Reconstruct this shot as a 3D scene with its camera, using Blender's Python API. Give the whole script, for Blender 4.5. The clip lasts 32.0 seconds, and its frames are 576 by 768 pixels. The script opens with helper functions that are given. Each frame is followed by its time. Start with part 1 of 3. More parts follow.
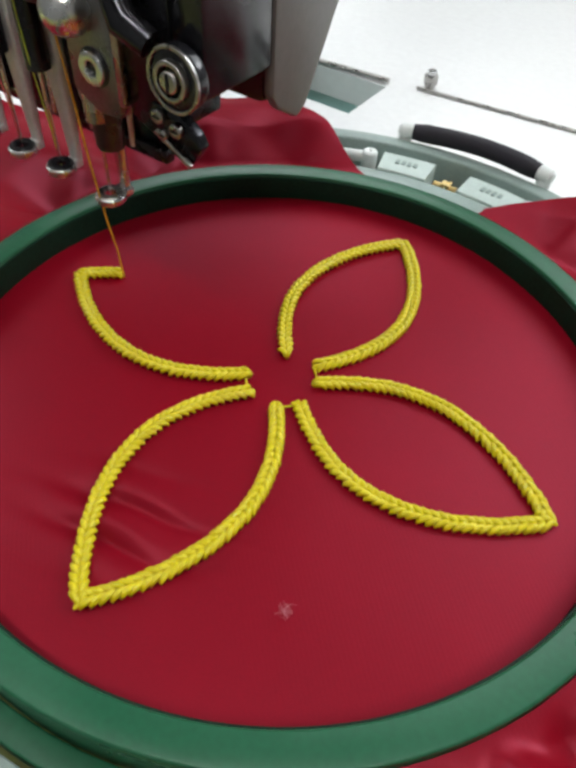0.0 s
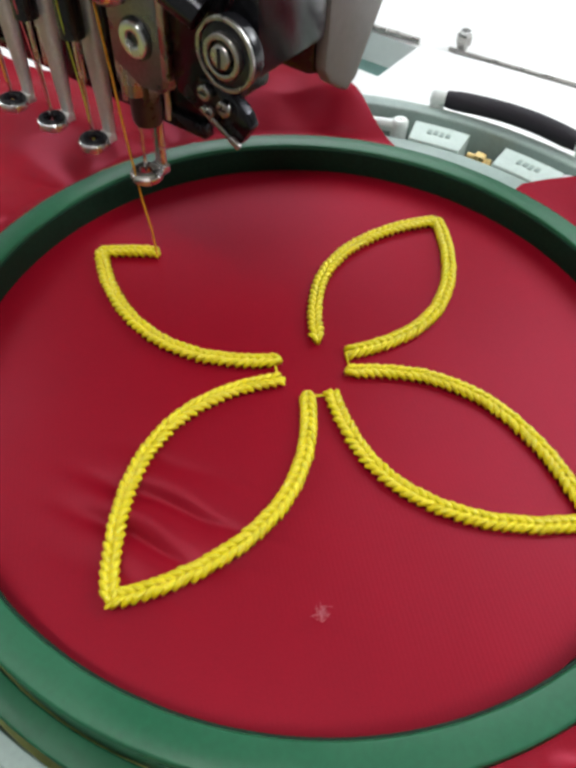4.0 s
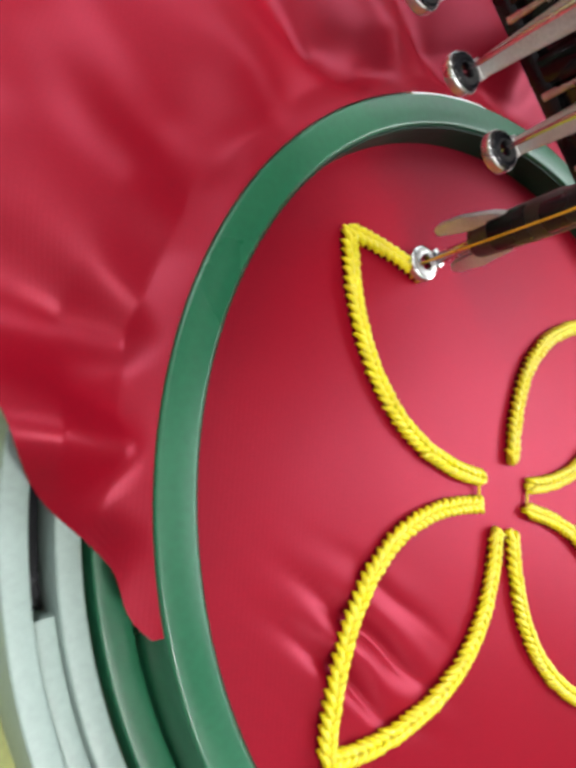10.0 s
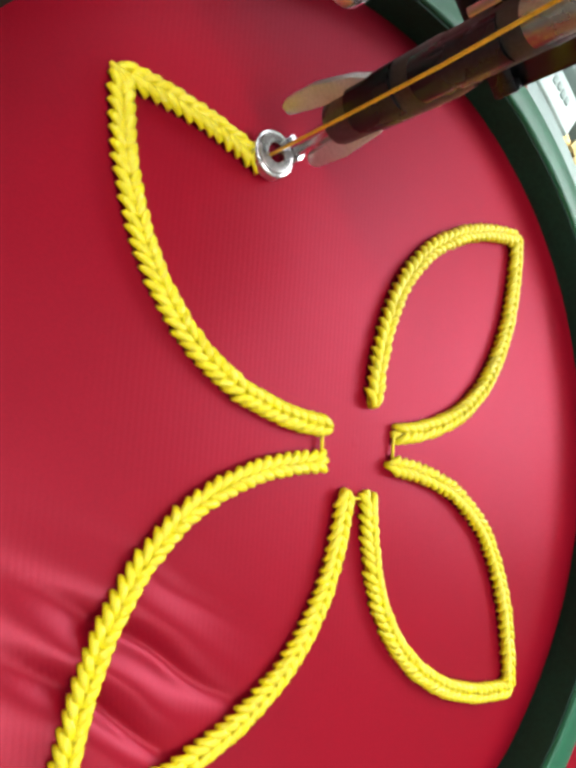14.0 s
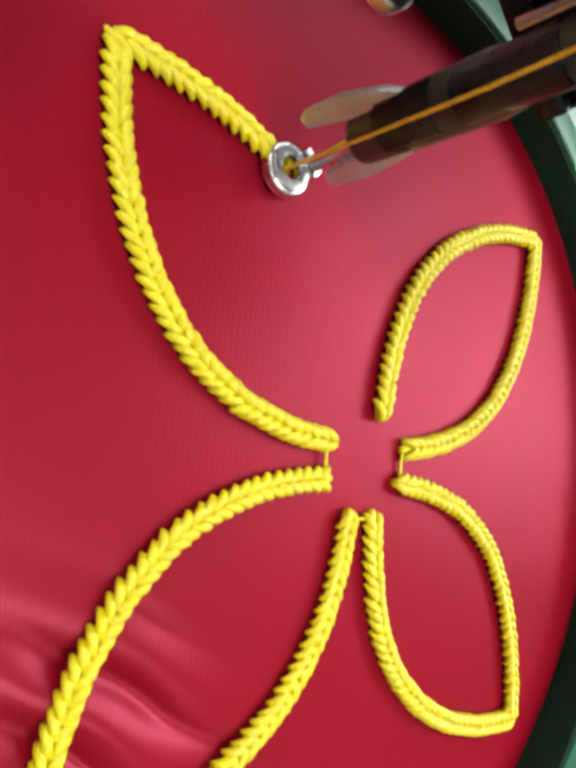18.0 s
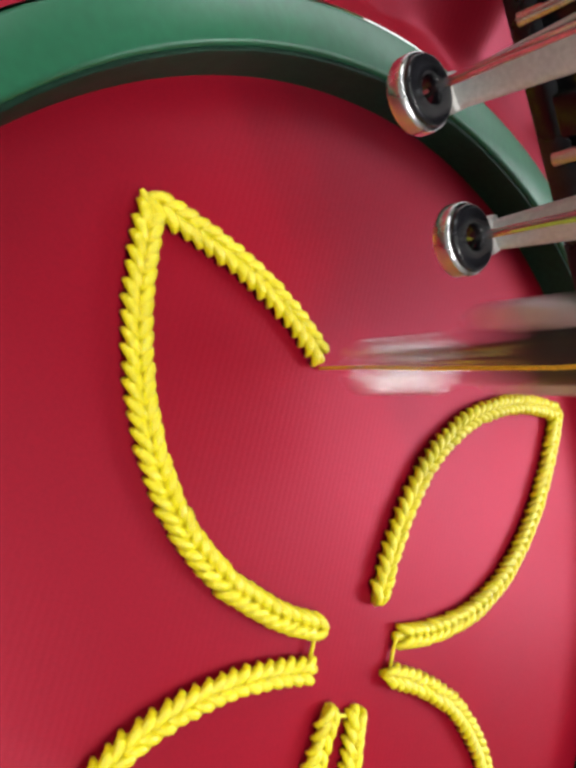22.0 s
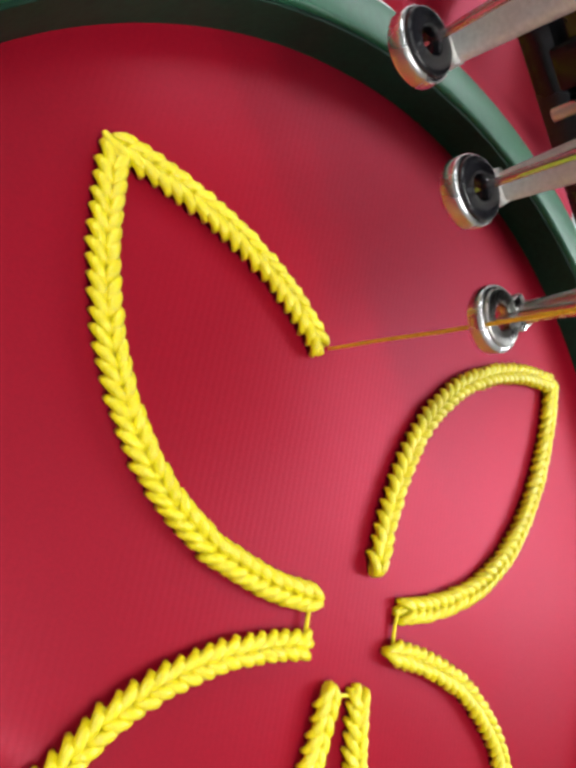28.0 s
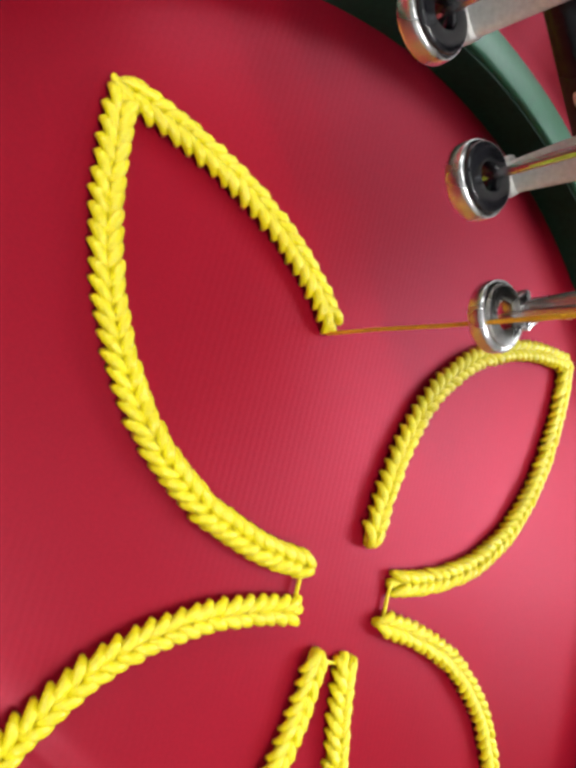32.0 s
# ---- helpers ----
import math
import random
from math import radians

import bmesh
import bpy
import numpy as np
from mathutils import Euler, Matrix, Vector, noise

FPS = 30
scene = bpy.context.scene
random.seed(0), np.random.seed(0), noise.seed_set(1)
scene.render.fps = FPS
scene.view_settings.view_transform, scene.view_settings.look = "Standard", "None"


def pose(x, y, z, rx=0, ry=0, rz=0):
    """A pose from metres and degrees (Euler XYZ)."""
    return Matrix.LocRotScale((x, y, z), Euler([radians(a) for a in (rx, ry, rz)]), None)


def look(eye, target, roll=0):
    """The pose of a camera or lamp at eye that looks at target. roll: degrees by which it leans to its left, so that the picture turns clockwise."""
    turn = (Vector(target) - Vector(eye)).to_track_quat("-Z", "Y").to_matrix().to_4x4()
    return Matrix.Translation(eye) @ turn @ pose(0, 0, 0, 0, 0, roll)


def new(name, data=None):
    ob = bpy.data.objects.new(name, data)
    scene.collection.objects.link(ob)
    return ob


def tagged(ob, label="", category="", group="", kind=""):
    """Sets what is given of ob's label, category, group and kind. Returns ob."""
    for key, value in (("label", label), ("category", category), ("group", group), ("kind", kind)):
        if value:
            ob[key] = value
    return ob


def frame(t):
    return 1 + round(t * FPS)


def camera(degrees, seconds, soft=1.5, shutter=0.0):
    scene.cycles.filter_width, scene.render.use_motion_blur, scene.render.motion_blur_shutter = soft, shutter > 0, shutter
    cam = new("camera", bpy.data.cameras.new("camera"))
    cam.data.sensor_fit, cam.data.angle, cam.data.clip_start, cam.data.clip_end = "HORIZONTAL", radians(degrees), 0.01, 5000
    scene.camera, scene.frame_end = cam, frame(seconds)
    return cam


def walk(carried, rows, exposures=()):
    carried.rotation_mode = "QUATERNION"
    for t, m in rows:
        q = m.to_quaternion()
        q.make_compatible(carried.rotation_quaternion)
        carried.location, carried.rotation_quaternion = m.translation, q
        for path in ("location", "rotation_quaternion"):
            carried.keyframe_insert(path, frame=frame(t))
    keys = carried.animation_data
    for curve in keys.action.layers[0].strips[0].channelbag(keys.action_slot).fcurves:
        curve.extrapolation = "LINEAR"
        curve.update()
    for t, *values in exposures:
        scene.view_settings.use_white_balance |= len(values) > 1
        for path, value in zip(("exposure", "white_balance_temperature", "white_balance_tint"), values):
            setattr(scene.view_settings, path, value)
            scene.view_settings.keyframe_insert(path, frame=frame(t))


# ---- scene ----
# Units are metres: z = 0 is the stretched cloth, x runs along the row of needles, y towards the machine.
MM = 0.001
cam = camera(46.92, 32.0, soft=4.0, shutter=0.8)
PATH = [
    (0.0, 0.0628, -0.1023, 0.1311, 41.84, -2.68, 34.70),
    (0.5, 0.0639, -0.1037, 0.1312, 42.33, -2.56, 34.56),
    (1.0, 0.0587, -0.1021, 0.1333, 41.32, -3.23, 34.20),
    (1.5, 0.0633, -0.1038, 0.1327, 42.26, -2.65, 34.81),
    (2.0, 0.0628, -0.1027, 0.1327, 42.42, -2.51, 35.22),
    (2.5, 0.0619, -0.1034, 0.1342, 42.12, -2.07, 35.42),
    (4.5, 0.0477, -0.0964, 0.1267, 37.52, -3.25, 35.20),
    (5.0, 0.0500, -0.0909, 0.1234, 35.87, -4.03, 35.43),
    (5.5, 0.0419, -0.0848, 0.1238, 31.98, -4.42, 38.10),
    (6.0, 0.0465, -0.0867, 0.1183, 33.25, -5.67, 39.67),
    (6.5, 0.0313, -0.0928, 0.1167, 29.68, -12.99, 41.54),
    (7.0, 0.0219, -0.1047, 0.1140, 29.54, -22.03, 47.88),
    (7.5, 0.0038, -0.1095, 0.1091, 26.88, -22.71, 51.98),
    (8.0, -0.0160, -0.1141, 0.1087, 18.49, -28.08, 53.90),
    (8.5, -0.0419, -0.1211, 0.1036, 15.12, -33.15, 53.04),
    (9.0, -0.0706, -0.1205, 0.1046, 12.26, -35.76, 52.13),
    (9.5, -0.0833, -0.1199, 0.1051, 10.59, -35.29, 52.08),
    (10.0, -0.0940, -0.1157, 0.1008, 9.88, -36.44, 50.08),
    (10.5, -0.0961, -0.1100, 0.0982, 5.97, -42.81, 49.76),
    (11.0, -0.1014, -0.1066, 0.0980, 2.84, -45.13, 49.98),
    (11.5, -0.0985, -0.0994, 0.0938, 2.60, -43.62, 50.94),
    (12.0, -0.0868, -0.0898, 0.0895, 3.33, -41.10, 49.78),
    (12.5, -0.0863, -0.0869, 0.0871, 2.65, -41.46, 50.76),
    (13.0, -0.0820, -0.0831, 0.0871, 2.68, -40.06, 50.05),
    (13.5, -0.0795, -0.0773, 0.0841, 2.75, -40.11, 49.22),
    (14.0, -0.0721, -0.0773, 0.0884, 3.58, -39.46, 49.98),
    (14.5, -0.0725, -0.0719, 0.0842, 2.22, -40.70, 50.42),
    (16.5, -0.0684, -0.0733, 0.0831, 1.77, -41.03, 51.62),
    (17.0, -0.0780, -0.0728, 0.0830, 0.08, -41.15, 51.26),
    (17.5, -0.0696, -0.0739, 0.0835, 2.61, -39.74, 51.55),
    (18.0, -0.0757, -0.0695, 0.0790, 1.35, -40.52, 52.34),
    (18.5, -0.0788, -0.0707, 0.0782, 1.39, -41.13, 53.96),
    (19.0, -0.0841, -0.0659, 0.0748, 0.76, -41.26, 54.98),
    (19.5, -0.0900, -0.0675, 0.0763, 1.00, -40.48, 56.58),
    (20.0, -0.0922, -0.0651, 0.0765, 1.56, -39.79, 57.88),
    (20.5, -0.0934, -0.0662, 0.0755, 1.94, -39.44, 59.75),
    (21.0, -0.0944, -0.0625, 0.0729, 2.17, -40.66, 59.97),
    (21.5, -0.0927, -0.0606, 0.0741, 1.89, -40.44, 61.30),
    (22.0, -0.0924, -0.0601, 0.0742, 1.26, -40.42, 62.01),
    (22.5, -0.0881, -0.0583, 0.0737, 2.46, -40.15, 61.47),
    (23.0, -0.0914, -0.0571, 0.0724, 0.18, -41.90, 62.26),
    (23.5, -0.0901, -0.0602, 0.0746, 1.32, -40.26, 62.45),
    (24.0, -0.0891, -0.0598, 0.0755, 1.85, -40.08, 61.94),
    (24.5, -0.0916, -0.0589, 0.0744, 0.86, -40.70, 62.05),
    (26.5, -0.0926, -0.0598, 0.0754, 0.82, -40.19, 62.51),
    (27.0, -0.0919, -0.0578, 0.0744, 0.26, -40.36, 62.65),
    (27.5, -0.0906, -0.0601, 0.0755, 2.23, -39.98, 61.66),
    (28.0, -0.0855, -0.0647, 0.0717, 6.76, -40.53, 58.48),
    (28.5, -0.0853, -0.0603, 0.0715, 3.06, -37.76, 62.16),
    (29.0, -0.0826, -0.0592, 0.0710, 1.00, -38.48, 62.64),
    (29.5, -0.0828, -0.0600, 0.0719, 1.70, -38.75, 62.11),
    (30.0, -0.0849, -0.0571, 0.0719, 0.21, -38.17, 62.94),
    (30.5, -0.0844, -0.0600, 0.0725, 1.61, -39.14, 62.48),
    (31.0, -0.0851, -0.0606, 0.0728, 1.87, -38.97, 62.22),
    (31.5, -0.0852, -0.0605, 0.0725, 1.69, -38.65, 62.31),
    (32.0, -0.0857, -0.0591, 0.0716, 1.10, -39.21, 62.77),
]
EXPOSURES = [(0.0, -0.35), (2.5, -0.3), (5.0, 0.1), (8.0, 0.55), (12.0, 0.55), (20.0, 0.45), (32.0, 0.55)]
walk(cam, [(t, pose(x, y, z, rx, ry, rz)) for t, x, y, z, rx, ry, rz in PATH], EXPOSURES)

# ---- the way of the hoop under the needle ----
HOOP_PATH = [
    (0.0, -0.0002, 0.0006),
    (0.5, 0.0004, 0.0002),
    (1.0, -0.0008, 0.0003),
    (1.5, 0.0002, 0.0002),
    (2.0, 0.0007, -0.0004),
    (2.5, 0.0008, -0.0002),
    (4.5, -0.0042, -0.0017),
    (5.0, -0.0048, -0.0034),
    (5.5, -0.0063, -0.0039),
    (6.0, -0.0055, -0.0060),
    (6.5, -0.0036, -0.0056),
    (7.0, -0.0036, -0.0042),
    (7.5, -0.0048, -0.0040),
    (8.0, -0.0067, -0.0044),
    (8.5, -0.0074, -0.0034),
    (9.0, -0.0065, -0.0036),
    (9.5, -0.0048, -0.0055),
    (10.0, -0.0050, -0.0055),
    (10.5, -0.0059, -0.0060),
    (11.0, -0.0074, -0.0091),
    (11.5, -0.0051, -0.0067),
    (12.0, -0.0054, -0.0068),
    (12.5, -0.0059, -0.0064),
    (13.0, -0.0090, -0.0078),
    (13.5, -0.0112, -0.0066),
    (14.0, -0.0108, -0.0085),
    (14.5, -0.0117, -0.0057),
    (16.5, -0.0100, -0.0065),
    (17.0, -0.0154, -0.0085),
    (17.5, -0.0138, -0.0082),
    (18.0, -0.0148, -0.0065),
    (18.5, -0.0141, -0.0071),
    (19.0, -0.0151, -0.0082),
    (19.5, -0.0170, -0.0123),
    (20.0, -0.0169, -0.0120),
    (20.5, -0.0182, -0.0125),
    (21.0, -0.0144, -0.0093),
    (21.5, -0.0135, -0.0085),
    (22.0, -0.0206, -0.0085),
    (22.5, -0.0201, -0.0088),
    (23.0, -0.0187, -0.0083),
    (23.5, -0.0190, -0.0106),
    (24.0, -0.0190, -0.0103),
    (24.5, -0.0185, -0.0104),
    (26.5, -0.0218, -0.0086),
    (27.0, -0.0226, -0.0078),
    (27.5, -0.0243, -0.0104),
    (28.0, -0.0259, -0.0118),
    (28.5, -0.0258, -0.0129),
    (29.0, -0.0257, -0.0125),
    (29.5, -0.0259, -0.0127),
    (30.0, -0.0230, -0.0117),
    (30.5, -0.0285, -0.0085),
    (31.0, -0.0284, -0.0091),
    (31.5, -0.0286, -0.0093),
    (32.0, -0.0276, -0.0086),
]
MIDDLE = (-0.0016, -0.0025)       # the hoop's centre, seen from the drawing's own origin
HEAD = (-0.0636, 0.0038)          # the needle's place
BEATS = [(0.2, 0), (1.0, 2), (4.55, 11), (6.97, 17), (8.0, 20), (14.0, 35), (18.0, 45), (20.0, 50),
         (21.5, 54), (23.5, 59), (27.0, 68), (29.0, 73), (31.8, 80)]

# ---- light ----
world = bpy.data.worlds.new("world")
world.use_nodes = True
scene.world = world
world.node_tree.nodes["Background"].inputs[0].default_value = (0.75, 0.82, 0.9, 1)
world.node_tree.nodes["Background"].inputs[1].default_value = 0.4


def area_lamp(name, where, target, w, h, power, colour):
    data = bpy.data.lights.new(name, "AREA")
    data.shape, data.size, data.size_y, data.energy, data.color = "RECTANGLE", w, h, power, colour
    ob = new(name, data)
    ob.matrix_world = look(where, target)
    return ob


area_lamp("window_light", (-0.10, 0.975, 1.02), (-0.05, 0.0, 0.0), 2.30, 0.94, 16, (0.94, 0.97, 1.0))
area_lamp("window_light", (0.76, 0.970, 0.76), (-0.02, 0.03, 0.0), 0.50, 0.36, 6.0, (0.94, 0.97, 1.0))
# side lamp added to brighten the left drape; no such window is known
area_lamp("window_light", (-1.775, 0.05, 1.13), (-0.10, 0.0, 0.0), 0.86, 0.80, 12, (0.94, 0.97, 1.0))
# the second, weaker tube is an added fill over the left cloth
for tx, ty, power in ((0.45, -0.48, 17), (-0.75, -0.48, 3)):
    area_lamp("tube_light_glow", (tx, ty, 1.60), (tx, ty, 0.0), 0.85, 0.10, power, (1.0, 0.97, 0.94))


# ---- materials ----
def material(name, colour, rough=0.5, metal=0.0, vary=0.12, coarse=60.0, fine=900.0, bump=0.0, bump_scale=600.0,
             spec=0.5, coat=0.0, sheen=0.0, sheen_tint=(1, 1, 1), wear=0.08, per_object=0.0):
    m = bpy.data.materials.new(name)
    m.use_nodes = True
    nt = m.node_tree
    b = nt.nodes["Principled BSDF"]
    tc = nt.nodes.new("ShaderNodeTexCoord")
    n1 = nt.nodes.new("ShaderNodeTexNoise")
    n1.inputs["Scale"].default_value, n1.inputs["Detail"].default_value = coarse, 4
    n2 = nt.nodes.new("ShaderNodeTexNoise")
    n2.inputs["Scale"].default_value, n2.inputs["Detail"].default_value = fine, 3
    nt.links.new(tc.outputs["Object"], n1.inputs["Vector"])
    nt.links.new(tc.outputs["Object"], n2.inputs["Vector"])
    add = nt.nodes.new("ShaderNodeMath")
    add.operation = "ADD"
    nt.links.new(n1.outputs["Fac"], add.inputs[0])
    nt.links.new(n2.outputs["Fac"], add.inputs[1])
    last = add.outputs[0]
    lo, hi = 0.75, 1.25
    if per_object:
        info = nt.nodes.new("ShaderNodeObjectInfo")
        mul = nt.nodes.new("ShaderNodeMath")
        mul.operation = "MULTIPLY_ADD"
        nt.links.new(info.outputs["Random"], mul.inputs[0])
        mul.inputs[1].default_value = per_object
        nt.links.new(last, mul.inputs[2])
        last, hi = mul.outputs[0], hi + per_object
    ramp = nt.nodes.new("ShaderNodeMapRange")
    ramp.inputs["From Min"].default_value, ramp.inputs["From Max"].default_value = lo, hi
    ramp.inputs["To Min"].default_value, ramp.inputs["To Max"].default_value = 1 - vary, 1 + vary
    nt.links.new(last, ramp.inputs["Value"])
    mix = nt.nodes.new("ShaderNodeVectorMath")
    mix.operation = "SCALE"
    mix.inputs[0].default_value = colour
    nt.links.new(ramp.outputs[0], mix.inputs["Scale"])
    nt.links.new(mix.outputs[0], b.inputs["Base Color"])
    rr = nt.nodes.new("ShaderNodeMapRange")
    rr.inputs["From Min"].default_value, rr.inputs["From Max"].default_value = 0.3, 0.7
    rr.inputs["To Min"].default_value, rr.inputs["To Max"].default_value = max(0.02, rough - wear), min(1, rough + wear)
    nt.links.new(n1.outputs["Fac"], rr.inputs["Value"])
    nt.links.new(rr.outputs[0], b.inputs["Roughness"])
    b.inputs["Metallic"].default_value = metal
    b.inputs["Specular IOR Level"].default_value = spec
    b.inputs["Coat Weight"].default_value = coat
    b.inputs["Coat Roughness"].default_value = 0.22
    b.inputs["Sheen Weight"].default_value = sheen
    b.inputs["Sheen Roughness"].default_value = 0.35
    b.inputs["Sheen Tint"].default_value = (*sheen_tint, 1)
    if bump:
        bp = nt.nodes.new("ShaderNodeBump")
        nb = nt.nodes.new("ShaderNodeTexNoise")
        nb.inputs["Scale"].default_value, nb.inputs["Detail"].default_value = bump_scale, 3
        nt.links.new(tc.outputs["Object"], nb.inputs["Vector"])
        nt.links.new(nb.outputs["Fac"], bp.inputs["Height"])
        bp.inputs["Strength"].default_value, bp.inputs["Distance"].default_value = bump, 0.0004
        nt.links.new(bp.outputs[0], b.inputs["Normal"])
    return m


def glow(name, colour, power):
    m = bpy.data.materials.new(name)
    m.use_nodes = True
    nt = m.node_tree
    nt.nodes.remove(nt.nodes["Principled BSDF"])
    e = nt.nodes.new("ShaderNodeEmission")
    e.inputs[0].default_value, e.inputs[1].default_value = (*colour, 1), power
    nt.links.new(e.outputs[0], nt.nodes["Material Output"].inputs[0])
    return m


def satin(name, colour):
    """Red satin: fine ribs of the weave, soft wide gloss in the colour of the thread."""
    m = material(name, colour, 0.60, vary=0.07, coarse=35, fine=2500, spec=0.02, wear=0.05)
    nt = m.node_tree
    b = nt.nodes["Principled BSDF"]
    tc = nt.nodes.new("ShaderNodeTexCoord")
    w1 = nt.nodes.new("ShaderNodeTexWave")
    w1.inputs["Scale"].default_value, w1.inputs["Distortion"].default_value, w1.inputs["Detail"].default_value = 430, 0.6, 1
    w1.inputs["Detail Scale"].default_value = 0.2
    w1.bands_direction = "DIAGONAL"
    w2 = nt.nodes.new("ShaderNodeTexWave")
    w2.inputs["Scale"].default_value = 1300
    w2.bands_direction = "X"
    n = nt.nodes.new("ShaderNodeTexNoise")
    n.inputs["Scale"].default_value, n.inputs["Detail"].default_value = 70, 4
    for k in (w1, w2, n):
        nt.links.new(tc.outputs["Object"], k.inputs["Vector"])
    a = nt.nodes.new("ShaderNodeMath")
    a.operation = "MULTIPLY_ADD"
    nt.links.new(w2.outputs["Fac"], a.inputs[0])
    a.inputs[1].default_value = 0.5
    nt.links.new(w1.outputs["Fac"], a.inputs[2])
    c = nt.nodes.new("ShaderNodeMath")
    c.operation = "MULTIPLY_ADD"
    nt.links.new(n.outputs["Fac"], c.inputs[0])
    c.inputs[1].default_value = 6.0
    nt.links.new(a.outputs[0], c.inputs[2])
    bp = nt.nodes.new("ShaderNodeBump")
    bp.inputs["Strength"].default_value, bp.inputs["Distance"].default_value = 0.38, 0.00002
    nt.links.new(c.outputs[0], bp.inputs["Height"])
    nt.links.new(bp.outputs[0], b.inputs["Normal"])
    gloss = nt.nodes.new("ShaderNodeBsdfGlossy")
    gloss.inputs["Color"].default_value, gloss.inputs["Roughness"].default_value = (0.058, 0.0125, 0.0190, 1), 0.38
    nt.links.new(bp.outputs[0], gloss.inputs["Normal"])
    both = nt.nodes.new("ShaderNodeAddShader")
    nt.links.new(b.outputs[0], both.inputs[0])
    nt.links.new(gloss.outputs[0], both.inputs[1])
    nt.links.new(both.outputs[0], nt.nodes["Material Output"].inputs["Surface"])
    return m


def strands(m):
    """Adds the fine plies of a soft yarn along the loops."""
    nt = m.node_tree
    b = nt.nodes["Principled BSDF"]
    tc = nt.nodes.new("ShaderNodeTexCoord")
    w = nt.nodes.new("ShaderNodeTexWave")
    w.bands_direction = "Y"
    w.inputs["Scale"].default_value, w.inputs["Distortion"].default_value, w.inputs["Detail"].default_value = 1300, 5.0, 2
    w.inputs["Detail Scale"].default_value = 0.6
    nt.links.new(tc.outputs["Object"], w.inputs["Vector"])
    bp = nt.nodes.new("ShaderNodeBump")
    bp.inputs["Strength"].default_value, bp.inputs["Distance"].default_value = 0.32, 0.00010
    nt.links.new(w.outputs["Fac"], bp.inputs["Height"])
    old = b.inputs["Normal"].links[0].from_socket
    nt.links.new(old, bp.inputs["Normal"])
    nt.links.new(bp.outputs[0], b.inputs["Normal"])
    return m


RED = satin("red_satin", (0.20, 0.0018, 0.009))
GREEN = material("green_plastic", (0.012, 0.102, 0.047), 0.34, spec=0.45, vary=0.10, coarse=40, fine=700, bump=0.08, wear=0.10)
YARN = strands(material("yellow_yarn", (0.68, 0.57, 0.0015), 0.34, vary=0.14, coarse=300, fine=2200, bump=0.45, bump_scale=2600, coat=0.25, spec=0.45, sheen=0.05,
                sheen_tint=(1, 0.95, 0.6), per_object=0.20))
THREAD = material("orange_thread", (0.75, 0.38, 0.02), 0.45, vary=0.2, coarse=900, fine=4000)
LIME = material("lime_thread", (0.45, 0.55, 0.05), 0.45, vary=0.2, coarse=900, fine=4000)
ROSE = material("pink_thread", (0.65, 0.12, 0.14), 0.45, vary=0.2, coarse=900, fine=4000)
# the ring's green, darkened to paint in the shade on its inner wall
SHADED_GREEN = material("shaded_green", (0.006, 0.026, 0.015), 0.55, spec=0.15, vary=0.25, coarse=60, fine=900, bump=0.1)
CHROME = material("chrome", (0.66, 0.66, 0.66), 0.24, 1.0, vary=0.08, coarse=120, fine=1500, bump=0.05, wear=0.10)
ALU = material("brushed_aluminium", (0.62, 0.62, 0.60), 0.48, 0.55, vary=0.12, coarse=150, fine=1800, bump=0.12, wear=0.10)
SLEEVE = material("dark_worn_steel", (0.07, 0.066, 0.062), 0.32, 0.7, vary=0.25, coarse=180, fine=1800, bump=0.15, wear=0.14)
FOOT_STEEL = material("satin_steel", (0.58, 0.57, 0.56), 0.42, 0.75, vary=0.14, coarse=150, fine=1800, bump=0.12, wear=0.10)
STEEL = material("worn_steel", (0.42, 0.41, 0.39), 0.30, 1.0, vary=0.18, coarse=150, fine=1800, bump=0.12, wear=0.14)
DARK = material("dark_steel", (0.035, 0.035, 0.040), 0.24, 0.8, vary=0.25, coarse=120, fine=1500, bump=0.1, wear=0.12)
BLACK = material("black_plastic", (0.012, 0.012, 0.015), 0.22, vary=0.3, coarse=60, fine=800, bump=0.05, wear=0.12)
GREY = material("grey_cover_paint", (0.17, 0.165, 0.155), 0.42, vary=0.06, coarse=30, fine=500, bump=0.1)
BLOCK = material("cast_grey_metal", (0.20, 0.198, 0.195), 0.32, 0.85, vary=0.15, coarse=200, fine=1500, bump=0.2)
PALE = material("pale_green_paint", (0.28, 0.36, 0.33), 0.42, vary=0.08, coarse=45, fine=700, bump=0.12, wear=0.12)
PLATE = material("pale_mint_plastic", (0.50, 0.60, 0.56), 0.38, vary=0.06, coarse=60, fine=700, bump=0.08)
WHITE = material("white_plastic", (0.78, 0.82, 0.80), 0.38, vary=0.05, coarse=60, fine=700, bump=0.08)
TABLE = material("white_laminate", (0.86, 0.87, 0.86), 0.45, vary=0.03, coarse=8, fine=200, bump=0.05)
TEAL = material("teal_recess", (0.16, 0.30, 0.27), 0.5, vary=0.12, coarse=30, fine=500)
KHAKI = material("khaki_board", (0.30, 0.33, 0.10), 0.6, vary=0.15, coarse=25, fine=400, bump=0.2)
FOAM = material("black_foam", (0.016, 0.013, 0.020), 0.7, vary=0.3, coarse=200, fine=2500, bump=0.5, bump_scale=2200)
BRASS = material("brass", (0.62, 0.47, 0.20), 0.3, 1.0, vary=0.15, coarse=300, fine=1800)
WALL = material("wall_paint", (0.30, 0.30, 0.29), 0.8, vary=0.05, coarse=3, fine=90, bump=0.1, bump_scale=120)
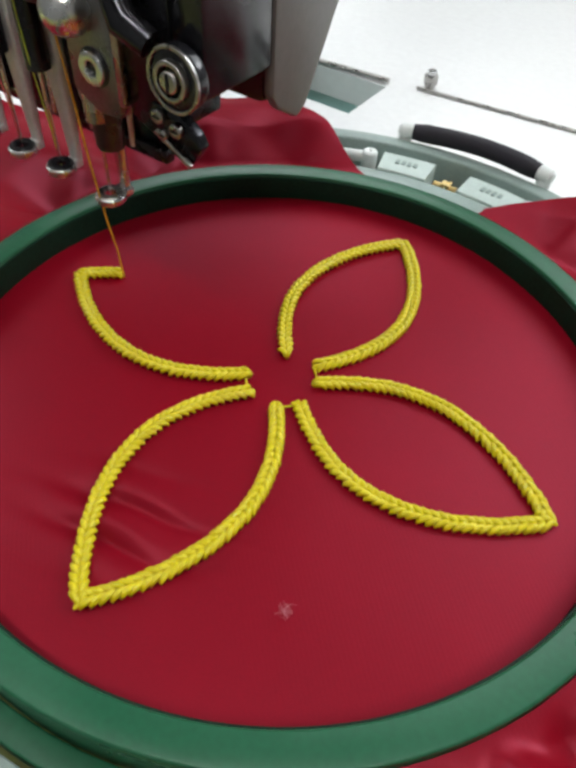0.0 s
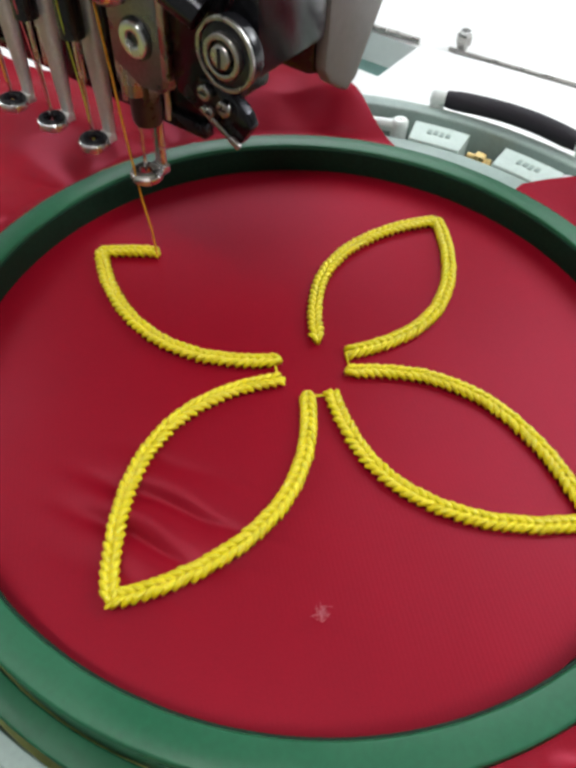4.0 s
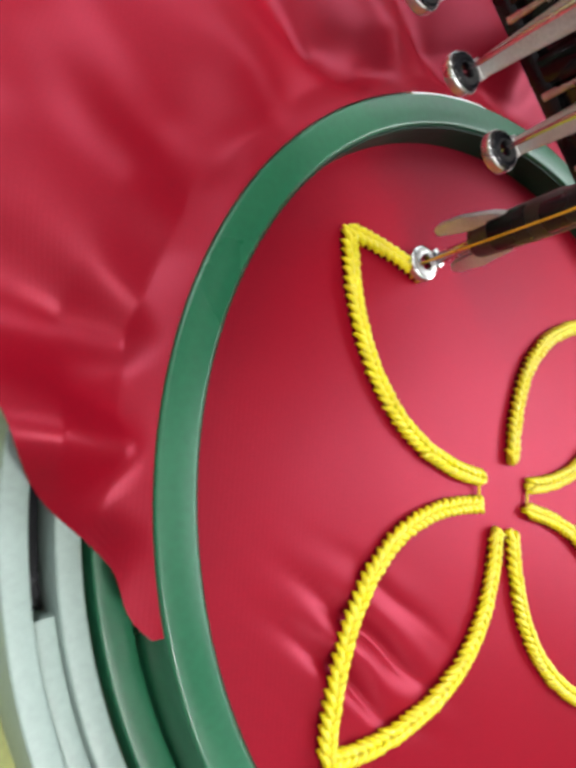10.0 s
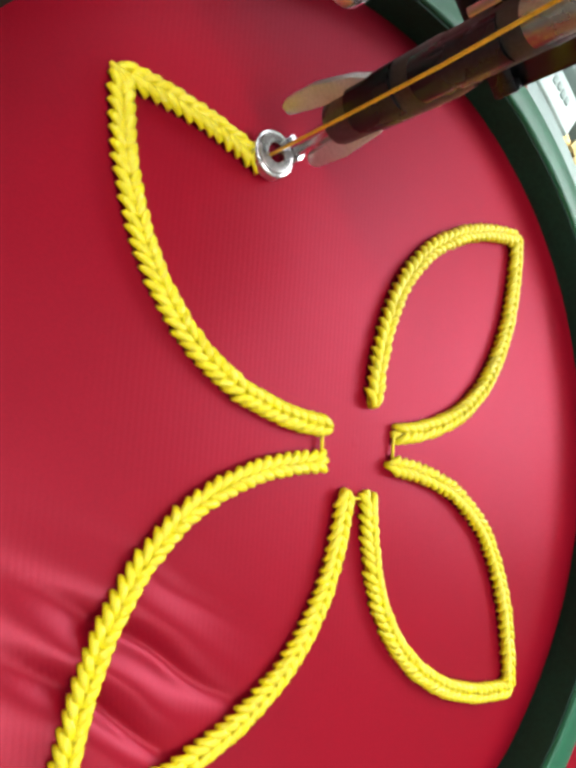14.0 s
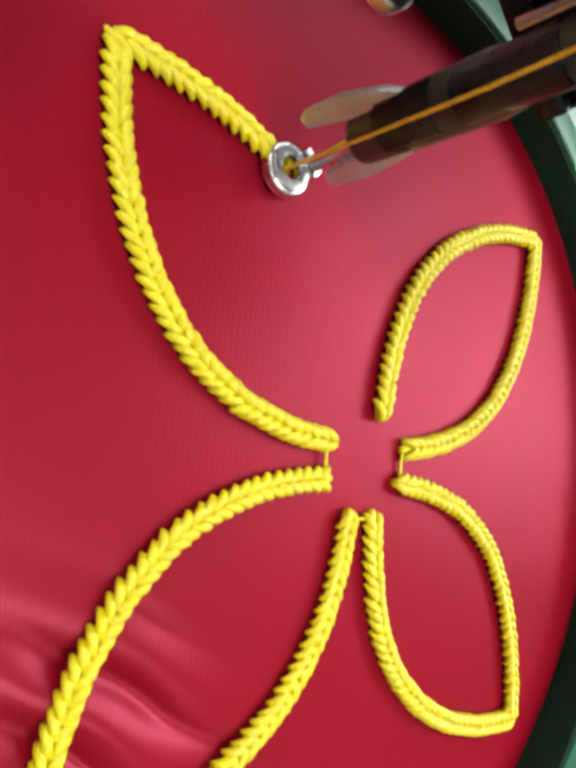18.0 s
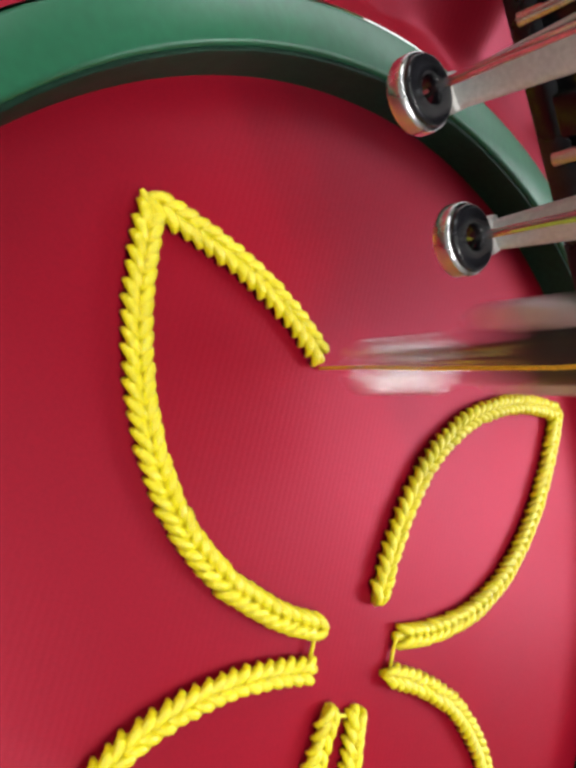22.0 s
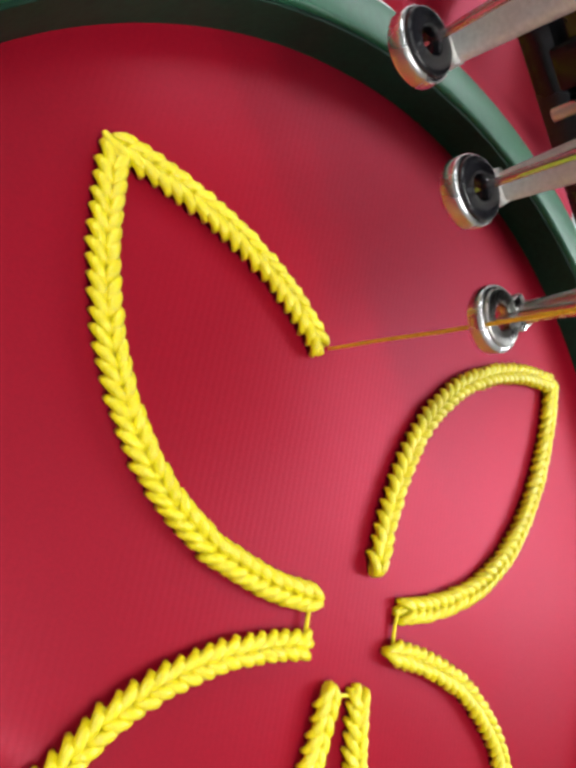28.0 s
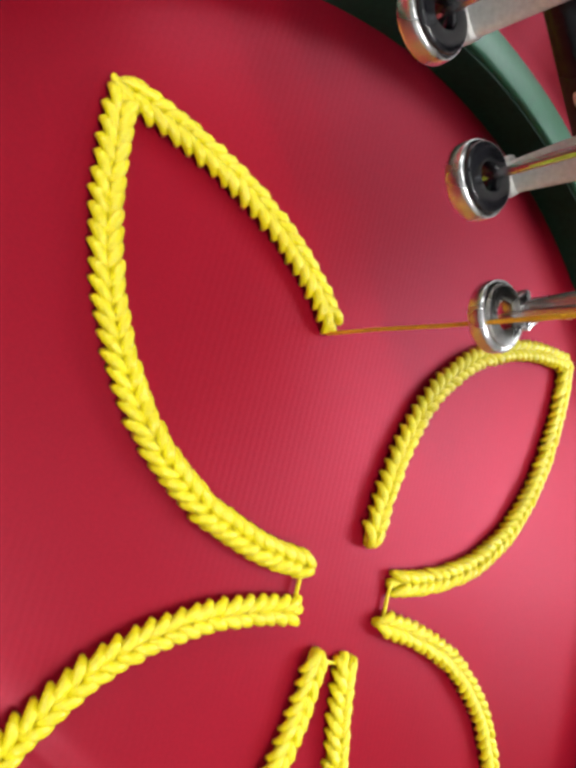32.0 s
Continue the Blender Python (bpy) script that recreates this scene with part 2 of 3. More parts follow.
FLOOR = material("floor_concrete", (0.30, 0.29, 0.27), 0.7, vary=0.15, coarse=4, fine=90, bump=0.2, bump_scale=100)
TUBE_GLOW = glow("tube_glow", (1.0, 0.98, 0.94), 6.0)
SKY_GLOW = glow("outside_glow", (0.9, 0.96, 1.0), 2.5)


# ---- builders ----
def part(name, bm, mat, parent=None, label="", where=None, sharp=38):
    me = bpy.data.meshes.new(name)
    bmesh.ops.recalc_face_normals(bm, faces=bm.faces)
    bm.to_mesh(me)
    bm.free()
    me.materials.append(mat)
    me.polygons.foreach_set("use_smooth", [True] * len(me.polygons))
    me.set_sharp_from_angle(angle=radians(sharp))
    ob = new(name, me)
    if parent is not None:
        ob.parent = parent
    if where is not None:
        ob.matrix_basis = where
    if label:
        tagged(ob, label)
    return ob


def thing(name, label, category, where=None, group="", kind=""):
    ob = new(name)
    ob.empty_display_size = 0.01
    if where is not None:
        ob.matrix_basis = where
    return tagged(ob, label, category, group, kind)


def box(x0, x1, y0, y1, z0, z1, bevel=0.0, bm=None, seg=2):
    bm = bm or bmesh.new()
    m = pose((x0 + x1) / 2, (y0 + y1) / 2, (z0 + z1) / 2) @ Matrix.Diagonal((x1 - x0, y1 - y0, z1 - z0, 1))
    made = bmesh.ops.create_cube(bm, size=1.0, matrix=m)["verts"]
    if bevel:
        edges = list({e for v in made for e in v.link_edges})
        bmesh.ops.bevel(bm, geom=edges, offset=bevel, segments=seg, affect="EDGES", profile=0.5)
    return bm


def prism(outline, axis, a, b, bevel=0.0, bm=None):
    """An outline in the plane across axis, drawn out from a to b."""
    bm = bm or bmesh.new()
    order = {"x": lambda u, v, w: (w, u, v), "y": lambda u, v, w: (u, w, v), "z": lambda u, v, w: (u, v, w)}[axis]
    lo = [bm.verts.new(order(u, v, a)) for u, v in outline]
    hi = [bm.verts.new(order(u, v, b)) for u, v in outline]
    n = len(outline)
    made = [bm.faces.new(lo), bm.faces.new(hi[::-1])]
    made += [bm.faces.new((lo[i], hi[i], hi[(i + 1) % n], lo[(i + 1) % n])) for i in range(n)]
    if bevel:
        bmesh.ops.bevel(bm, geom=list({e for f in made for e in f.edges}), offset=bevel, segments=2, affect="EDGES", profile=0.5)
    return bm


def tube(points, radii, n=10, bm=None, flat=1.0, caps=True):
    """A swept tube; flat squeezes it across its second axis."""
    bm = bm or bmesh.new()
    pts = [Vector(p) for p in points]
    if not isinstance(radii, (list, tuple)):
        radii = [radii] * len(pts)
    side, rings = None, []
    for i, p in enumerate(pts):
        way = (pts[min(i + 1, len(pts) - 1)] - pts[max(i - 1, 0)]).normalized()
        if side is None:
            side = way.cross(Vector((0, 0, 1)) if abs(way.z) < 0.9 else Vector((0, 1, 0))).normalized()
        side = (side - way * side.dot(way)).normalized()
        up = way.cross(side)
        rings.append([bm.verts.new(p + radii[i] * (math.cos(a) * side + flat * math.sin(a) * up))
                      for a in (2 * math.pi * k / n for k in range(n))])
    for a, b in zip(rings, rings[1:]):
        for k in range(n):
            bm.faces.new((a[k], a[(k + 1) % n], b[(k + 1) % n], b[k]))
    if caps:
        bm.faces.new(rings[0][::-1])
        bm.faces.new(rings[-1])
    return bm


def lathe(profile, seg=96, a0=0.0, a1=360.0, bm=None, centre=(0, 0), axis="z"):
    """A closed profile of (radius, height) turned about an axis, all round or over an arc in degrees."""
    bm = bm or bmesh.new()
    full = abs(a1 - a0) >= 360
    steps = seg if full else seg + 1
    rings = []
    for k in range(steps):
        a = radians(a0 + (a1 - a0) * k / seg)
        ring = []
        for r, h in profile:
            u, v = centre[0] + r * math.cos(a), centre[1] + r * math.sin(a)
            ring.append(bm.verts.new((u, v, h) if axis == "z" else (u, h, v) if axis == "y" else (h, u, v)))
        rings.append(ring)
    n = len(profile)
    for k in range(seg):
        p, q = rings[k], rings[(k + 1) % steps]
        for i in range(n):
            bm.faces.new((p[i], q[i], q[(i + 1) % n], p[(i + 1) % n]))
    if not full:
        bm.faces.new(rings[0])
        bm.faces.new(rings[-1][::-1])
    return bm


def rounded(r0, r1, z0, z1, c):
    """A ring's section with rounded upper and lower edges."""
    out = []
    for cx, cz, s in ((r1 - c, z0 + c, -90), (r1 - c, z1 - c, 0), (r0 + c, z1 - c, 90), (r0 + c, z0 + c, 180)):
        for k in range(4):
            a = radians(s + 30 * k)
            out.append((cx + c * math.cos(a), cz + c * math.sin(a)))
    return out


# ---- room ----
def structure(name, bm, mat, label, category):
    return tagged(part(name, bm, mat), label, category, kind="structure")


structure("floor", box(-1.9, 1.9, -1.7, 1.1, -0.95, -0.90), FLOOR, "grey concrete workshop floor under the table", "floor")
structure("ceiling", box(-1.9, 1.9, -1.7, 1.1, 1.70, 1.76), WALL, "plain painted ceiling above the tube light", "ceiling")
bm = box(-1.9, -1.8, -1.6, -0.40, -0.90, 1.70)
box(-1.9, -1.8, 0.50, 1.0, -0.90, 1.70, bm=bm)
box(-1.9, -1.8, -0.40, 0.50, -0.90, 0.70, bm=bm)
box(-1.9, -1.8, -0.40, 0.50, 1.57, 1.70, bm=bm)
structure("wall_west", bm, WALL, "off-white painted side wall with an opening for the added window", "wall")
structure("wall_east", box(1.8, 1.9, -1.6, 1.0, -0.90, 1.70), WALL, "plain off-white painted side wall", "wall")
structure("wall_south", box(-1.9, 1.9, -1.7, -1.6, -0.90, 1.70), WALL, "plain off-white painted wall behind the viewer", "wall")
bm = box(-1.9, -1.28, 1.0, 1.1, -0.90, 1.70)
box(1.08, 1.9, 1.0, 1.1, -0.90, 1.70, bm=bm)
box(-1.28, 1.08, 1.0, 1.1, -0.90, 0.52, bm=bm)
box(-1.28, 1.08, 1.0, 1.1, 1.52, 1.70, bm=bm)
structure("wall_north", bm, WALL, "off-white wall with a bright window behind the machine", "wall")
structure("backdrop", box(-2.0, 2.0, 1.6, 1.62, -0.3, 2.2), SKY_GLOW, "bright overcast daylight outside the window", "backdrop")
structure("backdrop_2", box(-2.42, -2.40, -1.2, 1.3, -0.3, 2.2), SKY_GLOW, "glowing sheet outside the added side window", "backdrop")
win = thing("window_1", "white framed window full of daylight", "window", kind="structure")
for x0, x1, z0, z1 in ((-1.28, -1.25, 0.52, 1.52), (1.05, 1.08, 0.52, 1.52), (-1.25, 1.05, 0.52, 0.55), (-1.25, 1.05, 1.49, 1.52), (-0.113, -0.087, 0.55, 1.49)):
    part("window_frame", box(x0, x1, 1.02, 1.07, z0, z1, 0.004), WHITE, win)
# unseen window, added round the lamp that fills the left side
win = thing("added_window", "white framed side window added to light the left drape", "window", kind="structure")
for y0, y1, z0, z1 in ((-0.40, -0.37, 0.70, 1.57), (0.47, 0.50, 0.70, 1.57), (-0.37, 0.47, 0.70, 0.73), (-0.37, 0.47, 1.54, 1.57), (0.037, 0.063, 0.73, 1.54)):
    part("window_frame", box(-1.87, -1.82, y0, y1, z0, z1, 0.004), WHITE, win)
# housings for both; the left one belongs to the added fill
for tx, ty in ((0.45, -0.48), (-0.75, -0.48)):
    lamp = thing("tube_light", "unseen white fluorescent tube light on the ceiling", "lamp", pose(tx, ty, 0), "tube lights")
    part("housing", box(-0.46, 0.46, -0.035, 0.035, 1.64, 1.70, 0.006), WHITE, lamp)
    part("tube", tube([(-0.43, 0, 1.62), (0.43, 0, 1.62)], 0.011, 14), TUBE_GLOW, lamp)
# ---- machine table ----
table = thing("machine_table", "white laminate machine table under the hoop", "table")
for x0, x1, y0, y1 in ((-0.9, -0.172, 0.10, 0.94), (-0.110, 0.9, 0.10, 0.94), (-0.172, -0.110, 0.10, 0.222), (-0.172, -0.110, 0.266, 0.94)):
    part("tabletop", box(x0, x1, y0, y1, -0.075, -0.045), TABLE, table)
part("recess_panel", box(-0.172, -0.110, 0.222, 0.266, -0.078, -0.062), TEAL, table, "dull teal panel sunk in the tabletop")
part("front_board", box(-0.9, 0.9, -0.24, 0.097, -0.085, -0.055, 0.003), KHAKI, table, "khaki green front board of the table")
for x in (-0.8, 0.8):
    for y in (-0.18, 0.88):
        part("leg", box(x - 0.03, x + 0.03, y - 0.03, y + 0.03, -0.90, -0.078, 0.004), STEEL, table)
part("edge_rail", tube([(-0.172, 0.2655, -0.043), (-0.111, 0.2705, -0.043)], 0.0016, 10), STEEL, table, "dark steel rail along the recess")
rail = thing("guide_rod", "thin grey steel rod lying on the white table", "rod")
part("rod", tube([(-0.094, 0.2753, -0.0440), (0.16, 0.3022, -0.0440)], 0.0010, 10), STEEL, rail)
bolt = thing("table_bolt", "small steel bolt standing on the white table", "bolt", pose(-0.089, 0.282, -0.045))
part("bolt_head", lathe(rounded(0.0004, 0.0045, 0.003, 0.008, 0.0004), 6), STEEL, bolt)
part("bolt_shaft", lathe(rounded(0.0003, 0.003, 0.0, 0.003, 0.0003), 20), STEEL, bolt)
part("bolt_cap", lathe(rounded(0.0003, 0.0028, 0.008, 0.0105, 0.0003), 20), CHROME, bolt)
# ---- hoop ----
hoop = thing("embroidery_hoop", "round green plastic embroidery hoop holding red cloth", "hoop")
part("inner_ring", lathe(rounded(0.0878, 0.0950, -0.0060, 0.0083, 0.0007), 160), GREEN, hoop)
# thin dark skin that carries the shade of the ring's inner wall
part("inner_face", lathe(rounded(0.0872, 0.0880, -0.0050, 0.0073, 0.0002), 160), SHADED_GREEN, hoop, "inner face of the ring, painted near-black for its shade")
part("outer_ring", lathe(rounded(0.0955, 0.1009, -0.0120, -0.0022, 0.0005), 160), GREEN, hoop, "lower dark green clamping ring")

block = part("tension_block", lathe(rounded(0.1008, 0.1085, -0.011, 0.0035, 0.0008), 40, 79, 112), PALE, hoop, "pale green moulded block of the hoop clamp")
for a0, a1 in ((96.5, 106.0), (79.5, 90.0)):
    plate = part("label_plate", lathe(rounded(0.1088, 0.1215, -0.008, 0.0040, 0.0007), 16, a0, a1), PLATE, hoop, "white moulded plate with raised marks")
    mid = radians((a0 + a1) / 2)
    for k in range(4):
        a = mid + radians(1.1) * (1.5 - k)
        c = Vector((0.1155 * math.cos(a), 0.1155 * math.sin(a), 0.0042))
        part("raised_mark", box(-0.0008, 0.0008, -0.0013 + 0.0004 * (k % 2), 0.0016, -0.0003, 0.0002, 0.0001), PALE, plate,
             where=Matrix.Translation(c) @ pose(0, 0, 0, 0, 0, math.degrees(a) - 90))
part("clamp_well", lathe(rounded(0.1088, 0.1195, -0.0100, -0.0045, 0.0005), 12, 90.2, 96.3), BLACK, hoop, "dark gap between the plates")
screw = part("brass_screw", tube([(-0.0110, 0.1145, -0.001), (-0.0020, 0.1150, -0.001)], 0.0021, 16), BRASS, hoop, "brass clamping screw")
part("brass_nut", tube([(-0.0080, 0.1147, -0.001), (-0.0045, 0.1149, -0.001)], 0.0032, 6), BRASS, hoop)

holder = thing("hoop_holder", "pale green painted steel frame carrying the hoop", "frame")
part("back_rail", lathe(rounded(0.1235, 0.1300, -0.012, 0.0050, 0.0010), 60, 62, 121, centre=(0, 0.002)), PALE, holder)
part("back_lip", lathe(rounded(0.1302, 0.1335, -0.012, 0.0015, 0.0008), 60, 62, 121, centre=(0, 0.002)), PALE, holder)
part("back_web", lathe(rounded(0.1010, 0.1234, -0.018, -0.0130, 0.0006), 60, 62, 121), PALE, holder)
part("front_rail", lathe(rounded(0.1021, 0.1062, -0.016, -0.0030, 0.0005), 60, 215, 285), PALE, holder)
part("front_groove", lathe(rounded(0.1064, 0.1098, -0.016, -0.0045, 0.0004), 50, 240.6, 285), PALE, holder)
part("front_lip", lathe(rounded(0.1100, 0.1143, -0.018, -0.0028, 0.0005), 60, 215, 285), PALE, holder)
part("slot", lathe(rounded(0.1064, 0.1098, -0.0160, -0.0110, 0.0001), 20, 215, 240.4), BLACK, holder, "black slot in the front rail")
for a0, a1 in ((121.4, 214.8), (-74.8, 61.8)):
    part("side_arm", lathe(rounded(0.1080, 0.1180, -0.042, -0.030, 0.0012), 60, a0, a1), PALE, holder)
for a in (108.5, 78.0):
    x, y = 0.1185 * math.cos(radians(a)), 0.1185 * math.sin(radians(a))
    plug = part("plug", lathe(rounded(0.0002, 0.0030, -0.006, 0.0048, 0.0011), 24, centre=(x, y)), WHITE, holder, "white round end plug")
    way = Vector((-math.sin(radians(a)), math.cos(radians(a)), 0)) * (1 if a > 90 else -1)
    part("plug_rod", tube([(x, y, 0.002), tuple(Vector((x, y, 0.001)) + way * 0.020)], 0.0022, 14), WHITE, holder)
grip = [(0.1305 * math.cos(radians(a)), 0.004 + 0.1305 * math.sin(radians(a)), 0.0078 + 0.0010 * math.sin(radians((a - 80) * 9))) for a in range(81, 104, 2)]
handle = part("handle", tube(grip, [0.0029] + [0.0034] * (len(grip) - 2) + [0.0029], 20), FOAM, holder, "black foam sleeve of the handle")
for i, j in ((0, 1), (-1, -2)):
    p, q = Vector(grip[i]), Vector(grip[j])
    way = (p - q).normalized()
    part("end_cap", tube([p - way * 0.0005, p + way * 0.0015, p + way * 0.0045, p + way * 0.0058], [0.0027, 0.0030, 0.0029, 0.0018], 20), WHITE, handle, "white end cap")
    part("end_foot", tube([p + way * 0.003, p + way * 0.003 + Vector((0, -0.001, -0.0075))], 0.0027, 14), WHITE, handle)


# ---- cloth ----
cloth = thing("red_satin_cloth", "red satin cloth stretched in the hoop and hanging out", "cloth")


def sag(x, y):
    """The slack of the stretched cloth."""
    return -0.0029 * x + 0.0067 * y - 0.129 * (x * x + y * y)


def panel_height(x, y):
    """Small puckers inside the petal nearest the front."""
    u, v = (x * 0.95 + y * 0.31), (-x * 0.31 + y * 0.95)
    fade = math.exp(-((u + 0.024) / 0.016) ** 2 - ((v + 0.053) / 0.0105) ** 2)
    w = math.sin(v * 660 + 30 * u + 1.7 * noise.noise(Vector((u * 60, v * 60, 5.0))) + 0.5)
    w = 0.0009 * w - 0.0012 * max(0.0, -w) ** 3
    return sag(x, y) + fade * w + 0.00015 * noise.noise(Vector((x * 45, y * 45, 0)))


bm = bmesh.new()
NR, NA = 130, 220
rings = []
for i in range(NR + 1):
    r = 0.0871 * (i / NR)
    if i == 0:
        rings.append([bm.verts.new((0, 0, panel_height(0, 0)))])
        continue
    row = []
    for k in range(NA):
        a = 2 * math.pi * k / NA
        x, y = r * math.cos(a), r * math.sin(a)
        row.append(bm.verts.new((x, y, panel_height(x + MIDDLE[0], y + MIDDLE[1]))))
    rings.append(row)
for k in range(NA):
    bm.faces.new((rings[0][0], rings[1][k], rings[1][(k + 1) % NA]))
for i in range(1, NR):
    for k in range(NA):
        j = (k + 1) % NA
        bm.faces.new((rings[i][k], rings[i + 1][k], rings[i + 1][j], rings[i][j]))
part("stretched_panel", bm, RED, cloth, sharp=80)


# angle, lean with distance, half width, height of the folds that run out from the ring
PLEATS = [(118, 60, 0.012, 0.004), (128, -60, 0.010, -0.002), (139, 60, 0.010, 0.007), (150, 40, 0.008, -0.007), (162, 0, 0.009, 0.006), (170.5, 0, 0.006, -0.006),
          (186, -20, 0.010, 0.004), (196, -120, 0.010, -0.003), (205, -60, 0.009, 0.004), (217, 0, 0.0070, -0.009), (227, 0, 0.006, 0.010),
          (235, 0, 0.006, -0.008), (66, 40, 0.010, 0.008), (46, -50, 0.010, -0.006), (26, 50, 0.011, 0.009), (4, -40, 0.011, -0.006), (-16, 40, 0.011, 0.009),
          (-25, 30, 0.006, -0.007), (-32, 60, 0.006, 0.009), (-39, 20, 0.005, -0.008), (-46, -40, 0.006, 0.009), (-54, 0, 0.006, -0.007)]


def smooth(v, lo, hi):
    f = min(1.0, max(0.0, (v - lo) / (hi - lo)))
    return f * f * (3 - 2 * f)


def drape_height(a, d, r):
    """Height of the loose cloth at angle a (degrees), d beyond the ring."""
    b = radians(a)
    fall = min(1.0, max(0.0, (d - 0.015) / 0.17))
    z = 0.0050 - 0.044 * fall * fall * (3 - 2 * fall)
    grow = min(1.0, d / 0.016) * (0.4 + 0.6 * math.exp(-d / 0.14))
    for at, lean, width, rise in PLEATS:
        across = radians((a - at - lean * d + 180) % 360 - 180) * r
        z += grow * rise * math.exp(-(across / (width * (0.35 + min(1.0, d / 0.03)) + 0.10 * d)) ** 2)
    z += grow * 0.0060 * noise.noise(Vector((r * math.cos(b) * 20, r * math.sin(b) * 20, 3.1)))
    z += grow * 0.0009 * noise.noise(Vector((r * math.cos(b) * 70, r * math.sin(b) * 70, 7.7)))
    z += 0.010 * math.exp(-((a - 124) / 14) ** 2) * min(1.0, d / 0.02)
    z += -0.006 * math.tanh(d / 0.050) * smooth(a, 146, 168) * (1 - smooth(a, 207, 218)) * (1 - smooth(d, 0.075, 0.13))
    return z


def drape(name, a0, a1, reach):
    """Loose cloth between two angles: a strip with straight front and back edges."""
    bm = bmesh.new()
    na, nd, rows = 170, 80, []
    for i in range(na + 1):
        a = a0 + (a1 - a0) * i / na
        c, s = math.cos(radians(a)), math.sin(radians(a))
        far = reach
        if s > 0.02 and a > 90:
            far = min(far, (0.104 + 0.006 * min(1.0, max(0.0, (a - 108) / 14)) + 0.003 * math.sin(a * 0.35)) / s)
        if s > 0.02 and a < 90:
            far = min(far, max(0.0962, 0.105 + 0.0026 * (81.6 - a)))
        if s < -0.02:
            far = min(far, (0.0855 + 0.0015 * math.sin(a * 0.5)) / -s)
        if 96 < a < 126:
            far = min(far, 0.0962 + 0.041 * ((a - 105) / 21 if a > 105 else 0) ** 1.3)
        far = max(far, 0.0962)
        row = []
        for k in range(nd + 1):
            f = k / nd
            r = 0.09525 + (far - 0.09525) * f ** 1.3
            d = r - 0.09525
            edge = 0.0062 + 0.0017 * smooth(a, 130, 150)
            z = edge + (drape_height(a, d, r) - edge) * min(1, d / 0.006)
            row.append(bm.verts.new((r * c, r * s, z)))
        rows.append(row)
    for p, q in zip(rows, rows[1:]):
        for k in range(nd):
            bm.faces.new((p[k], q[k], q[k + 1], p[k + 1]))
    ob = part(name, bm, RED, cloth, sharp=80)
    return ob


drape("left_drape", 101.0, 243.5, 0.30)
drape("right_drape", -62.0, 82.5, 0.28)

# ---- embroidery ----
flower = thing("flower_embroidery", "four-petal flower outline of bright yellow braided chain stitch", "embroidery")
PITCH = 0.0020
CENTRE = Vector((-0.00075, -0.00305, 0))
HALF = [(9.0, 4.6), (13.0, 7.6), (18.0, 10.9), (24.0, 13.8), (31.0, 15.8), (39.0, 16.4), (47.0, 15.2), (55.0, 12.5), (62.0, 8.9), (68.0, 4.8), (73.0, 0.6)]


FULL = {(90, 1): 1.050, (90, -1): 0.975, (0, 1): 1.039, (0, -1): 1.038, (-90, 1): 0.989, (-90, -1): 1.032, (180, 1): 1.015, (180, -1): 0.979}
TIP = {180: 1.34, 90: 2.78, 0: 1.13, -90: 1.47}


def petal_line(turn, side, inward):
    """Points of one side of a petal, from tip to heart or back."""
    c, s = math.cos(radians(turn)), math.sin(radians(turn))
    fine = []
    us, vs = [p[0] for p in HALF], [p[1] for p in HALF]
    poly = np.polyfit(us, vs, 5)
    for u in np.linspace(us[0], us[-1], 140):
        v = float(np.polyval(poly, u)) * side * FULL[turn, side] + TIP[turn] * (u / 74) ** 3
        fine.append(CENTRE + Vector((u * c - v * s, u * s + v * c, 0)) * MM)
    return fine[::-1] if inward else fine


def spaced(points, step):
    """Places and directions along a line at even steps."""
    out, left = [], 0.0
    for p, q in zip(points, points[1:]):
        length = (q - p).length
        while left <= length:
            out.append((p + (q - p) * (left / length), (q - p).normalized()))
            left += step
        left -= length
    return out


def stitch_mesh(seed):
    """One V of the braid: two fat loops of yarn that part forwards."""
    rnd = random.Random(seed)
    bm = bmesh.new()
    for side in (1, -1):
        j = [rnd.uniform(-0.00010, 0.00010) for _ in range(4)]
        pts = [(-0.0020, 0.00010 * side, 0.0004), (-0.0014, 0.00034 * side, 0.0013 + j[0]), (-0.0005, 0.00078 * side, 0.00160 + j[1]),
               (0.0005, 0.00124 * side, 0.00140 + j[2]), (0.0012, 0.00158 * side, 0.0009), (0.0015, 0.00164 * side, 0.0001)]
        tube(pts, [0.00040, 0.00070, 0.00082 + j[3], 0.00080, 0.00066, 0.00040], 8, bm, flat=0.86)
    tube([(-0.0020, 0, 0.0003), (-0.0010, 0, 0.0004), (0.0014, 0, 0.0004), (0.0022, 0, 0.0003)], [0.0006, 0.0009, 0.0009, 0.0007], 8, bm)
    me = bpy.data.meshes.new("stitch")
    bmesh.ops.recalc_face_normals(bm, faces=bm.faces)
    bm.to_mesh(me)
    bm.free()
    me.materials.append(YARN)
    me.polygons.foreach_set("use_smooth", [True] * len(me.polygons))
    return me


STITCHES = [stitch_mesh(i) for i in range(5)]
NEW_STITCHES = []
rnd = random.Random(7)


